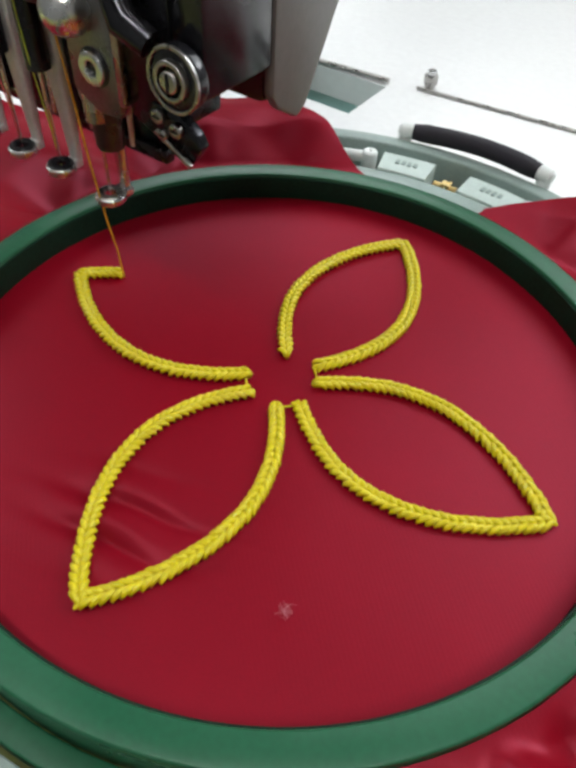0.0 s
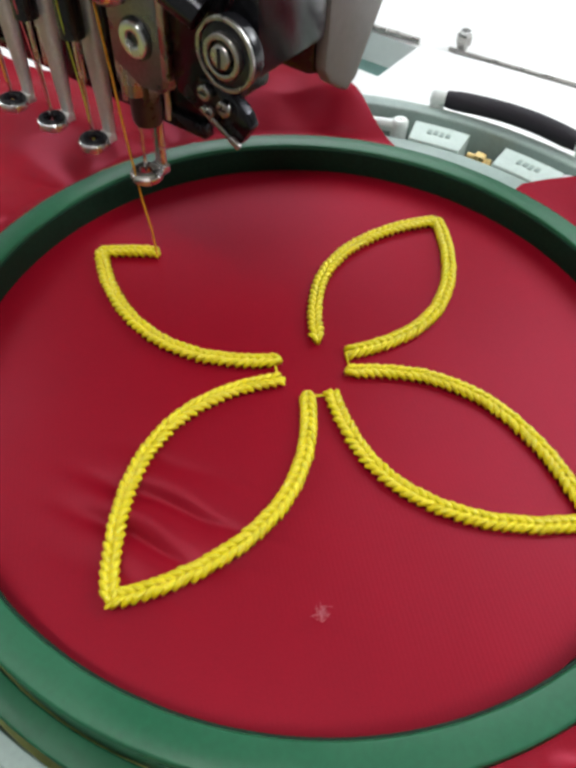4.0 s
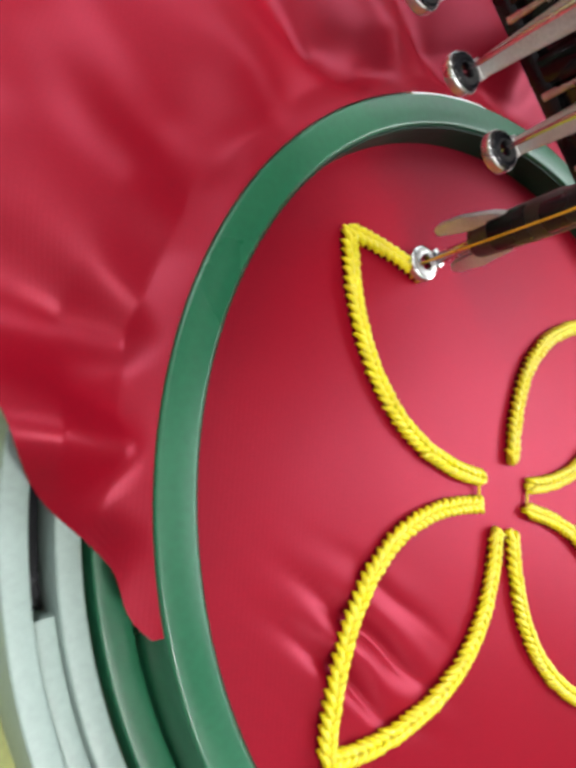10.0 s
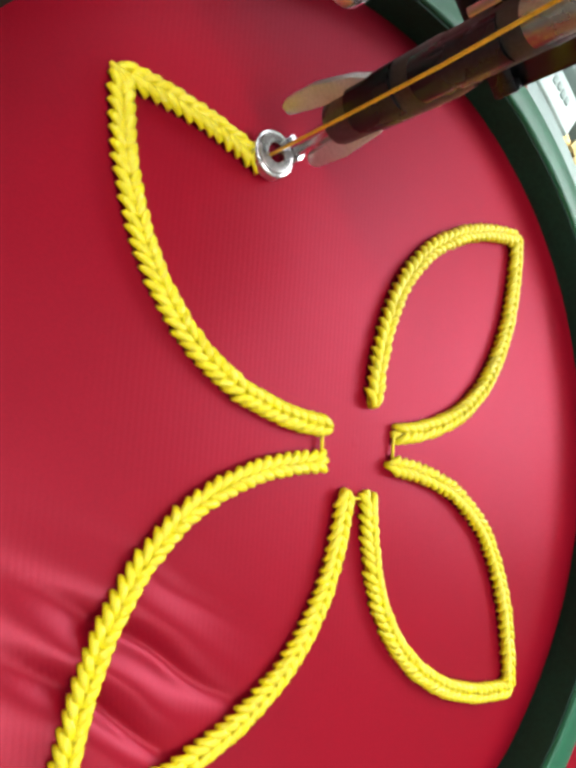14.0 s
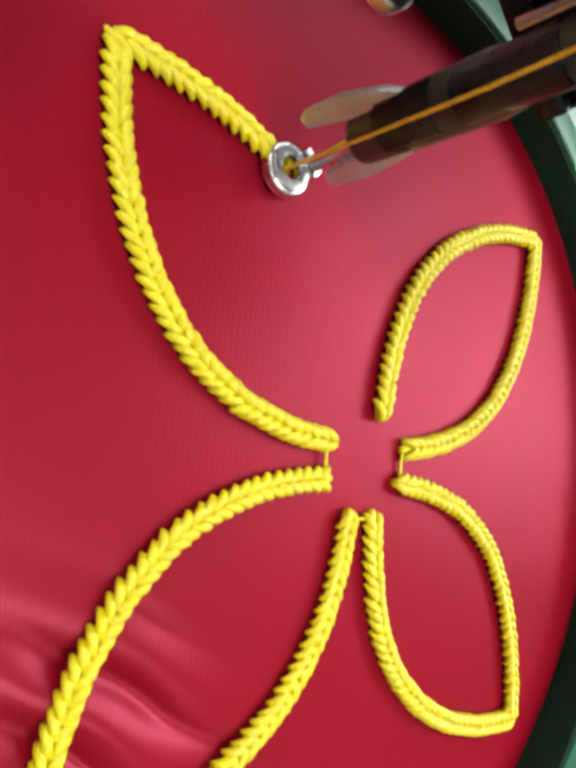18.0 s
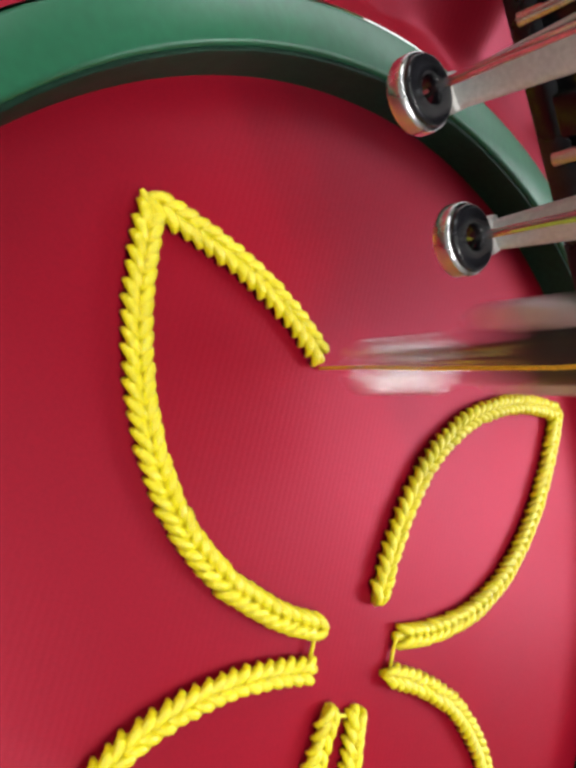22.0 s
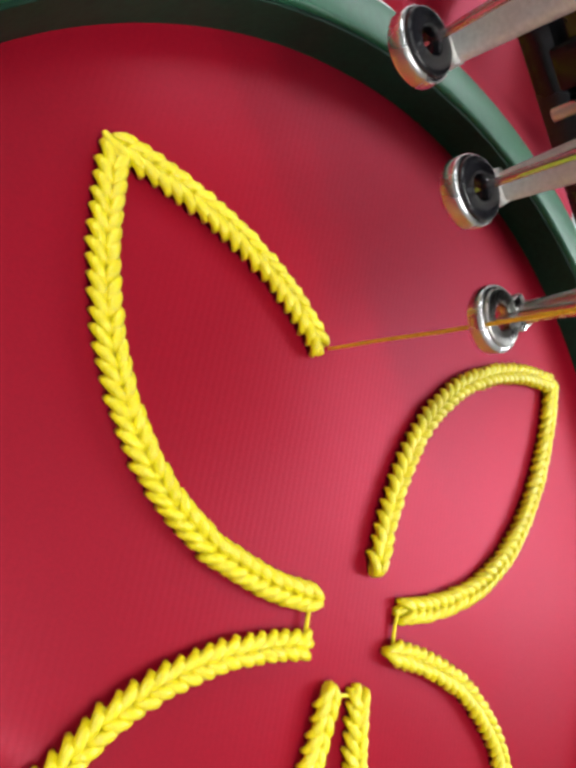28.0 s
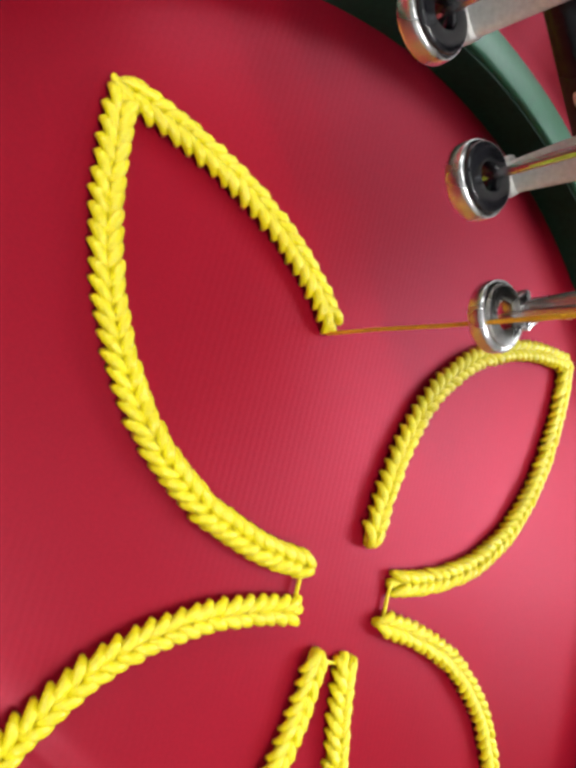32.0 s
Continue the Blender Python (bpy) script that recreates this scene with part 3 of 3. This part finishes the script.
def sew(points, short=0.0):
    """Stitches along a line, the last one ending a little short of its end if asked."""
    made, step = [], PITCH
    if short:
        length = sum((q - p).length for p, q in zip(points, points[1:])) - short
        step = length / round(length / PITCH)
    for i, (p, way) in enumerate(spaced(points, step)):
        ob = new("stitch", rnd.choice(STITCHES))
        ob.parent = flower
        turn = math.degrees(math.atan2(way.y, way.x)) + rnd.uniform(-5, 5)
        ob.matrix_basis = pose(p.x + rnd.uniform(-1, 1) * 0.00012, p.y + rnd.uniform(-1, 1) * 0.00012, 0.0002 + sag(p.x, p.y), 0, 0, turn)
        made.append(ob)
    return made


# the order in which the machine sewed them
sew(petal_line(90, 1, False), 0.0027), sew(petal_line(90, -1, True))
sew(petal_line(0, 1, False), 0.0027), sew(petal_line(0, -1, True))
sew(petal_line(-90, 1, False), 0.0027), sew(petal_line(-90, -1, True))
sew(petal_line(180, 1, False), 0.0027)
last = sew([p for p in petal_line(180, -1, True)])
START, SPEED, LENGTH = 0.0110, 0.00102, 0.0425
for i, ob in enumerate(last):
    along = i * PITCH + 0.001
    if along > LENGTH:
        bpy.data.objects.remove(ob)
    elif along > START:
        NEW_STITCHES.append((ob, (along - START) / SPEED))


for turn in (90, 0, -90, 180):
    tip = petal_line(turn, 1, False)[-1]
    way = Vector((math.cos(radians(turn)), math.sin(radians(turn)), 0))
    z = Vector((0, 0, 0.0011 + sag(tip.x, tip.y)))
    part("tip_loop", tube([tip - way * 0.0012 + z, tip + z, tip + way * 0.0014 + z * 0.9, tip + way * 0.0026 + z * 0.6], [0.0008, 0.0011, 0.0008, 0.0003], 10), YARN, flower)


def heart(turn, side):
    c, s = math.cos(radians(turn)), math.sin(radians(turn))
    u, v = 9.0, 4.3 * side
    return CENTRE + Vector((u * c - v * s, u * s + v * c, 0)) * MM


for (t0, s0), (t1, s1) in (((90, -1), (0, 1)), ((0, -1), (-90, 1)), ((-90, -1), (180, 1))):
    a, b = heart(t0, s0), heart(t1, s1)
    a, b = a + Vector((0, 0, 0.0011)), b + Vector((0, 0, 0.0011))
    part("bridge_thread", tube([a, (a * 2 + b) / 3 - Vector((0, 0, 0.0003)), (a + b * 2) / 3 - Vector((0, 0, 0.0003)), b], 0.00032, 8), YARN, flower)

lint = thing("lint_speck", "tiny pale speck of lint on red cloth", "lint", pose(0.0363, -0.0546, 0.0012))
bm = bmesh.new()
for k in range(26):
    a, q = rnd.uniform(0, 6.3), rnd.uniform(0.2, 1.0)
    c = Vector((rnd.gauss(0, 0.0008), rnd.gauss(0, 0.0008), 0))
    w = Vector((math.cos(a), math.sin(a), 0)) * 0.0012 * q
    tube([c - w, c + Vector((w.y, -w.x, 0)) * 0.4 + Vector((0, 0, 0.0001)), c + w], 0.00004, 5, bm)
part("fibres", bm, material("lint", (0.50, 0.16, 0.19), 0.9, vary=0.1), lint)
# ---- machine head ----
head = thing("embroidery_machine_head", "chrome and black multi-needle embroidery machine head above the hoop", "machine", pose(HEAD[0], HEAD[1], 0))
ROW = 0.0155

# body behind the row of needles
part("needle_case", prism([(u * MM, v * MM) for u, v in ((15, 36), (20, 37), (40, 75), (42, 190), (13, 190), (13, 84), (15, 78))], "x", -0.087, 0.009, 0.0008), BLACK, head, "black body of the needle case")
for i in range(6):
    x = -ROW * i
    part("guide_column", box(x - 0.0105, x - 0.0055, 0.0120, 0.0160, 0.038, 0.080, 0.0006), DARK, head)
    part("guide_pin", tube([(x - 0.0035, 0.0138, 0.036), (x - 0.0035, 0.0138, 0.080)], 0.0009, 10), CHROME, head, "thin bright guide pin")
    part("guide_collar", tube([(x + 0.004, 0.0125, 0.060), (x + 0.004, 0.0125, 0.068)], 0.0035, 18), STEEL, head)
part("lower_rail", box(-0.087, 0.009, 0.0135, 0.0170, 0.0345, 0.0385, 0.0006), DARK, head)
part("upper_rail", box(-0.087, -0.010, 0.0060, 0.0125, 0.080, 0.092, 0.0010), DARK, head)
part("thread_guide_bar", box(-0.087, -0.012, 0.0035, 0.0058, 0.083, 0.090, 0.0008), STEEL, head)


def foot_bar(scale=1.0):
    """The flat bar of a presser foot, wider towards the top."""
    bar, prev = bmesh.new(), None
    for z, w, d, y in ((0.0006, 0.0014, 0.0010, 0.0042), (0.0030, 0.0017, 0.0011, 0.0046), (0.010, 0.0021, 0.0013, 0.0046), (0.020, 0.0027, 0.0015, 0.0044),
                       (0.032, 0.0033, 0.0017, 0.0040), (0.060, 0.0034, 0.0018, 0.0040)):
        ring = [bar.verts.new((0.0012 + scale * w * math.copysign(abs(math.cos(a)) ** 0.6, math.cos(a)), y + d * math.copysign(abs(math.sin(a)) ** 0.6, math.sin(a)), z))
                for a in (2 * math.pi * k / 16 for k in range(16))]
        if prev:
            for k in range(16):
                bar.faces.new((prev[k], prev[(k + 1) % 16], ring[(k + 1) % 16], ring[k]))
        else:
            bar.faces.new(ring[::-1])
        prev = ring
    bar.faces.new(prev)
    return bar


def raised_foot(x, thread):
    """A lifted presser foot: round ring at the end of a flat bar that widens upwards."""
    foot = part("presser_foot", lathe(rounded(0.0021, 0.0040, 0.0, 0.0022, 0.0005), 28), CHROME, head, "raised chrome presser foot", pose(x, -0.0024, 0.0310))
    part("foot_lining", lathe(rounded(0.0014, 0.0036, 0.0004, 0.0028, 0.0004), 24), BLACK, foot, "dark lining of the ring")
    part("foot_bar", foot_bar(), ALU, foot)
    part("foot_heel", box(-0.0010, 0.0030, 0.0028, 0.0054, 0.0004, 0.0028, 0.0004), ALU, foot)
    part("needle_thread", tube([(0.0, 0.0, 0.0012), (0.0002, -0.0006, 0.012), (0.0008, -0.0030, 0.032), (0.0012, -0.0042, 0.054)], 0.00018, 6), thread, foot)
    part("needle_tip", tube([(0, 0, 0.0022), (0, 0, 0.0040), (0, 0, 0.030)], [0.0002, 0.0005, 0.0006], 10), CHROME, foot)
    part("needle_clamp", tube([(0, 0, 0.028), (0, 0, 0.048)], 0.0030, 16), DARK, foot)
    return foot


for i in range(1, 6):
    raised_foot(-ROW * i, (LIME, ROSE, THREAD)[(i - 1) % 3])

# the foot at work
FOOT = part("working_foot", lathe(rounded(0.0021, 0.0042, 0.0, 0.0022, 0.0006), 32), CHROME, head, "bright chrome presser foot at work")
part("foot_lining", lathe(rounded(0.0017, 0.0036, 0.0008, 0.0026, 0.0003), 24), STEEL, FOOT, "dark lining of the ring")
def strap(points, across=0.0011):
    """A flat strap through (x, y, z, half width)."""
    bm, prev = bmesh.new(), None
    for x, y, z, w in points:
        ring = [bm.verts.new((x + w * math.copysign(abs(math.cos(a)) ** 0.6, math.cos(a)), y + across * math.copysign(abs(math.sin(a)) ** 0.6, math.sin(a)), z))
                for a in (2 * math.pi * k / 16 for k in range(16))]
        if prev:
            for k in range(16):
                bm.faces.new((prev[k], prev[(k + 1) % 16], ring[(k + 1) % 16], ring[k]))
        else:
            bm.faces.new(ring[::-1])
        prev = ring
    bm.faces.new(prev)
    return bm


part("foot_arm", strap([(0.0014, 0.0042, 0.0004, 0.0015), (0.0012, 0.0045, 0.0050, 0.0013), (0.0012, 0.0043, 0.0130, 0.0018), (0.0010, 0.0034, 0.0240, 0.0024)]), CHROME, FOOT)
FORK = part("needle_fork", tube([(0, 0.0016, 0.0215), (0, 0.0016, 0.0300)], 0.0036, 18), DARK, head, "dark needle clamp with two flat blades")
for blade in (((-6.6, 10.0), (-5.8, 8.4), (-4.1, 8.9), (-3.3, 14), (-1.6, 23), (-2.2, 29), (-4.8, 23), (-6.4, 16)),
              ((2.4, 8.4), (4.2, 7.8), (5.1, 9.2), (5.3, 16), (4.4, 23), (2.4, 29), (1.6, 23), (2.2, 14))):
    part("foot_blade", prism([(u * MM, v * MM) for u, v in blade], "y", 0.0006, 0.0030, 0.0005), FOOT_STEEL, FORK, "flat polished blade of the fork")
part("foot_heel", box(-0.0011, 0.0033, 0.0028, 0.0055, 0.0004, 0.0028, 0.0004), CHROME, FOOT)
part("foot_sleeve", lathe([(0.0026, 0.0152), (0.0034, 0.0148), (0.0038, 0.0160), (0.0040, 0.0240), (0.0041, 0.0360), (0.0037, 0.0390), (0.0028, 0.0385), (0.0028, 0.0300)], 36, centre=(0.0004, 0.0026)), SLEEVE, FOOT, "dark polished sleeve")
part("foot_shank", tube([(0, 0.0012, 0.0380), (0, 0.0012, 0.0560)], 0.0036, 20), SLEEVE, FOOT)

needle = part("needle", tube([(0, 0, 0.0005), (0, 0, 0.003), (0, 0, 0.030), (0, 0, 0.0305), (0, 0, 0.050)], [0.00012, 0.00042, 0.0005, 0.0010, 0.0010], 12), CHROME, FOOT, "thin steel needle")
part("needle_clamp", tube([(0, 0, 0.033), (0, 0, 0.046)], 0.0031, 18), DARK, FOOT)
part("thread", tube([(-0.0002, -0.0002, 0.0), (-0.0003, -0.0008, 0.010), (-0.0005, -0.0026, 0.022), (-0.0008, -0.0044, 0.040), (-0.0014, -0.0052, 0.056), (-0.0034, -0.0064, 0.085)], 0.00027, 8), THREAD, head, "orange-yellow thread running down to the cloth")
part("needle_bar", tube([(0, 0, 0.050), (0, 0, 0.120)], 0.0030, 18), STEEL, head)

# driver block with socket screw
blockp = part("driver_block", prism([(u * MM, v * MM) for u, v in ((0.5, 60.0), (8.0, 56.0), (15.0, 56.5), (15.0, 90.0), (3.0, 90.0), (0.5, 78.0))], "y", -0.0058, 0.0095, 0.0009), BLOCK, head, "pale cast block with a socket screw")
sock = part("socket_screw", lathe(rounded(0.0016, 0.0038, -0.0072, -0.0056, 0.0004), 28, centre=(0.0088, 0.0668), axis="y"), CHROME, blockp)
part("socket_seat", lathe(rounded(0.0037, 0.0044, -0.0061, -0.0056, 0.0001), 28, centre=(0.0088, 0.0668), axis="y"), BLACK, blockp, "dark ring round the screw head")
part("screw_socket", lathe(rounded(0.0001, 0.0018, -0.0062, -0.0057, 0.0001), 6, centre=(0.0088, 0.0668), axis="y"), BLACK, sock)
part("roller", tube([(-0.016, -0.0040, 0.0815), (0.0010, -0.0040, 0.0800)], 0.0052, 24), DARK, head, "dark polished cross roller")
dome = part("dome_screw", lathe([(0.0001, -0.0138), (0.0020, -0.0135), (0.0038, -0.0124), (0.0050, -0.0104), (0.0054, -0.0080), (0.0050, -0.0058), (0.0001, -0.0058)], 28, centre=(0.0058, 0.0785), axis="y"), CHROME, head, "polished dome-headed screw")

# side plate with the round tension knob
part("side_plate", prism([(u * MM, v * MM) for u, v in ((17.5, 58.0), (24.0, 55.0), (29.0, 60.0), (30.5, 78.0), (30.5, 150.0), (15.2, 150.0), (15.2, 64.0))], "y", -0.0045, 0.0110, 0.0009), DARK, head, "polished dark steel side plate")
part("plate_edge", box(0.0152, 0.0172, -0.0062, -0.0044, 0.0600, 0.150, 0.0005), STEEL, head)
part("plate_hole", lathe(rounded(0.0026, 0.0042, -0.0052, -0.0040, 0.0003), 28, centre=(0.0235, 0.0890), axis="y"), STEEL, head)
KX, KZ = 0.0345, 0.0722
knob = part("round_knob", lathe(rounded(0.0002, 0.0066, -0.0085, -0.0050, 0.0008), 40, centre=(KX, KZ), axis="y"), BLACK, head, "round dark knob with bright rim")
part("knob_rim", lathe(rounded(0.0060, 0.0068, -0.0090, -0.0082, 0.0002), 40, centre=(KX, KZ), axis="y"), STEEL, knob)
part("knob_washer", lathe(rounded(0.0031, 0.0042, -0.0100, -0.0084, 0.0003), 32, centre=(KX, KZ), axis="y"), STEEL, knob)
part("knob_screw", lathe(rounded(0.0001, 0.0023, -0.0104, -0.0084, 0.0005), 28, centre=(KX, KZ), axis="y"), STEEL, knob)
part("knob_slot", box(KX - 0.0003, KX + 0.0003, -0.0107, -0.0103, KZ - 0.0019, KZ + 0.0019, 0.0001), BLACK, knob)
part("knob_post", tube([(KX, -0.0050, KZ), (KX, -0.0040, KZ)], 0.0050, 24), BLACK, head)
part("spring_arm", tube([(0.0165, -0.0062, 0.0860), (0.0225, -0.0085, 0.0800), (0.0280, -0.0075, 0.0770)], [0.0028, 0.0034, 0.0030], 16), DARK, head, "dark polished lever beside the knob")

# knife bracket
plate = [(24.0, 63.5), (30.3, 64.2), (36.4, 59.6), (37.8, 56.9), (34.8, 52.2), (30.3, 55.2), (25.0, 57.9)]
br = part("knife_bracket", prism([(u * MM, v * MM) for u, v in plate], "y", -0.0050, -0.0020, 0.0005), DARK, head, "dark bracket with small screws")
for u, v, r in ((26.6, 61.4, 1.7), (31.6, 59.6, 1.7), (27.9, 57.6, 1.1)):
    s = part("bracket_screw", lathe(rounded(0.0001, r * MM, -0.0066, -0.0049, 0.0005), 24, centre=(u * MM, v * MM), axis="y"), STEEL, br)
    part("screw_slot", box(u * MM - r * 0.6 * MM, u * MM + r * 0.6 * MM, -0.0069, -0.0065, v * MM - 0.0002, v * MM + 0.0002), BLACK, s)
part("bracket_blade", prism([(24.8 * MM, 57.4 * MM), (34.9 * MM, 51.6 * MM), (35.6 * MM, 52.8 * MM), (26.0 * MM, 58.4 * MM)], "y", -0.0062, -0.0051, 0.0003), STEEL, br)
part("bracket_arm", box(0.0215, 0.0300, -0.0020, 0.0120, 0.0575, 0.0630, 0.0008), DARK, head)

# arm cover
part("arm_panel", box(0.0307, 0.0392, -0.0045, 0.0192, 0.0672, 0.190, 0.0012), BLACK, head, "glossy black panel beside the knob")
part("arm_front", box(0.0092, 0.0360, 0.0200, 0.0440, 0.0570, 0.250, 0.0020), BLACK, head, "glossy black front of the machine arm")
part("arm_cover", prism([(y * MM, z * MM) for y, z in ((19.5, 60), (22, 56.5), (30, 51.5), (34, 53.5), (47, 76), (54, 120), (54, 250), (19.5, 250))], "x", 0.0362, 0.0395, 0.0010), GREY, head, "warm grey painted side cover")
# unseen bulk, sized to keep window gloss off the cloth beneath the case
part("head_body", box(-0.087, 0.034, 0.0450, 0.14, 0.100, 0.250, 0.008), GREY, head, "unseen grey painted body behind the needle case, blocking window light")
part("arm", box(-0.010, 0.034, 0.1410, 0.64, 0.170, 0.250, 0.008), GREY, head, "grey painted arm of the machine")
part("column", box(-0.045, 0.045, 0.56, 0.74, -0.045, 0.22, 0.010), GREY, head, "grey painted column standing on the table")


# ---- what moves ----
def motions():
    path = [(t, pose(x, y, 0)) for t, x, y in HOOP_PATH]
    walk(flower, path)
    for carried in (hoop, holder, cloth):
        walk(carried, [(t, pose(x + MIDDLE[0], y + MIDDLE[1], 0)) for t, x, y in HOOP_PATH])
    walk(lint, [(t, pose(0.0363 + x, -0.0546 + y, 0.0012)) for t, x, y in HOOP_PATH])
    for ob, t in NEW_STITCHES:
        here = ob.matrix_basis.copy()
        under = pose(0, 0, -0.0045) @ here
        t = min(max(t, 0.3), 31.6)
        walk(ob, [(0.0, under), (t - 0.2, under), (t + 0.1, here), (32.0, here)])
    # quick strokes with a rest below and above
    for ob, rise, low, quick in ((FOOT, 0.026, 0.0010, 0.34), (FORK, 0.044, 0.0, 0.60)):
        rows = []
        for k in range(961):
            beat = float(np.interp(k / FPS, [-0.2] + [t for t, _ in BEATS] + [32.2], [-1] + [n for _, n in BEATS] + [81])) % 1
            up = min(1.0, max(0.0, (2 * min(beat, 1 - beat) - 0.5) / quick + 0.5))
            rows.append((k / FPS, pose(0, 0, low + rise * up)))
        walk(ob, rows)


motions()
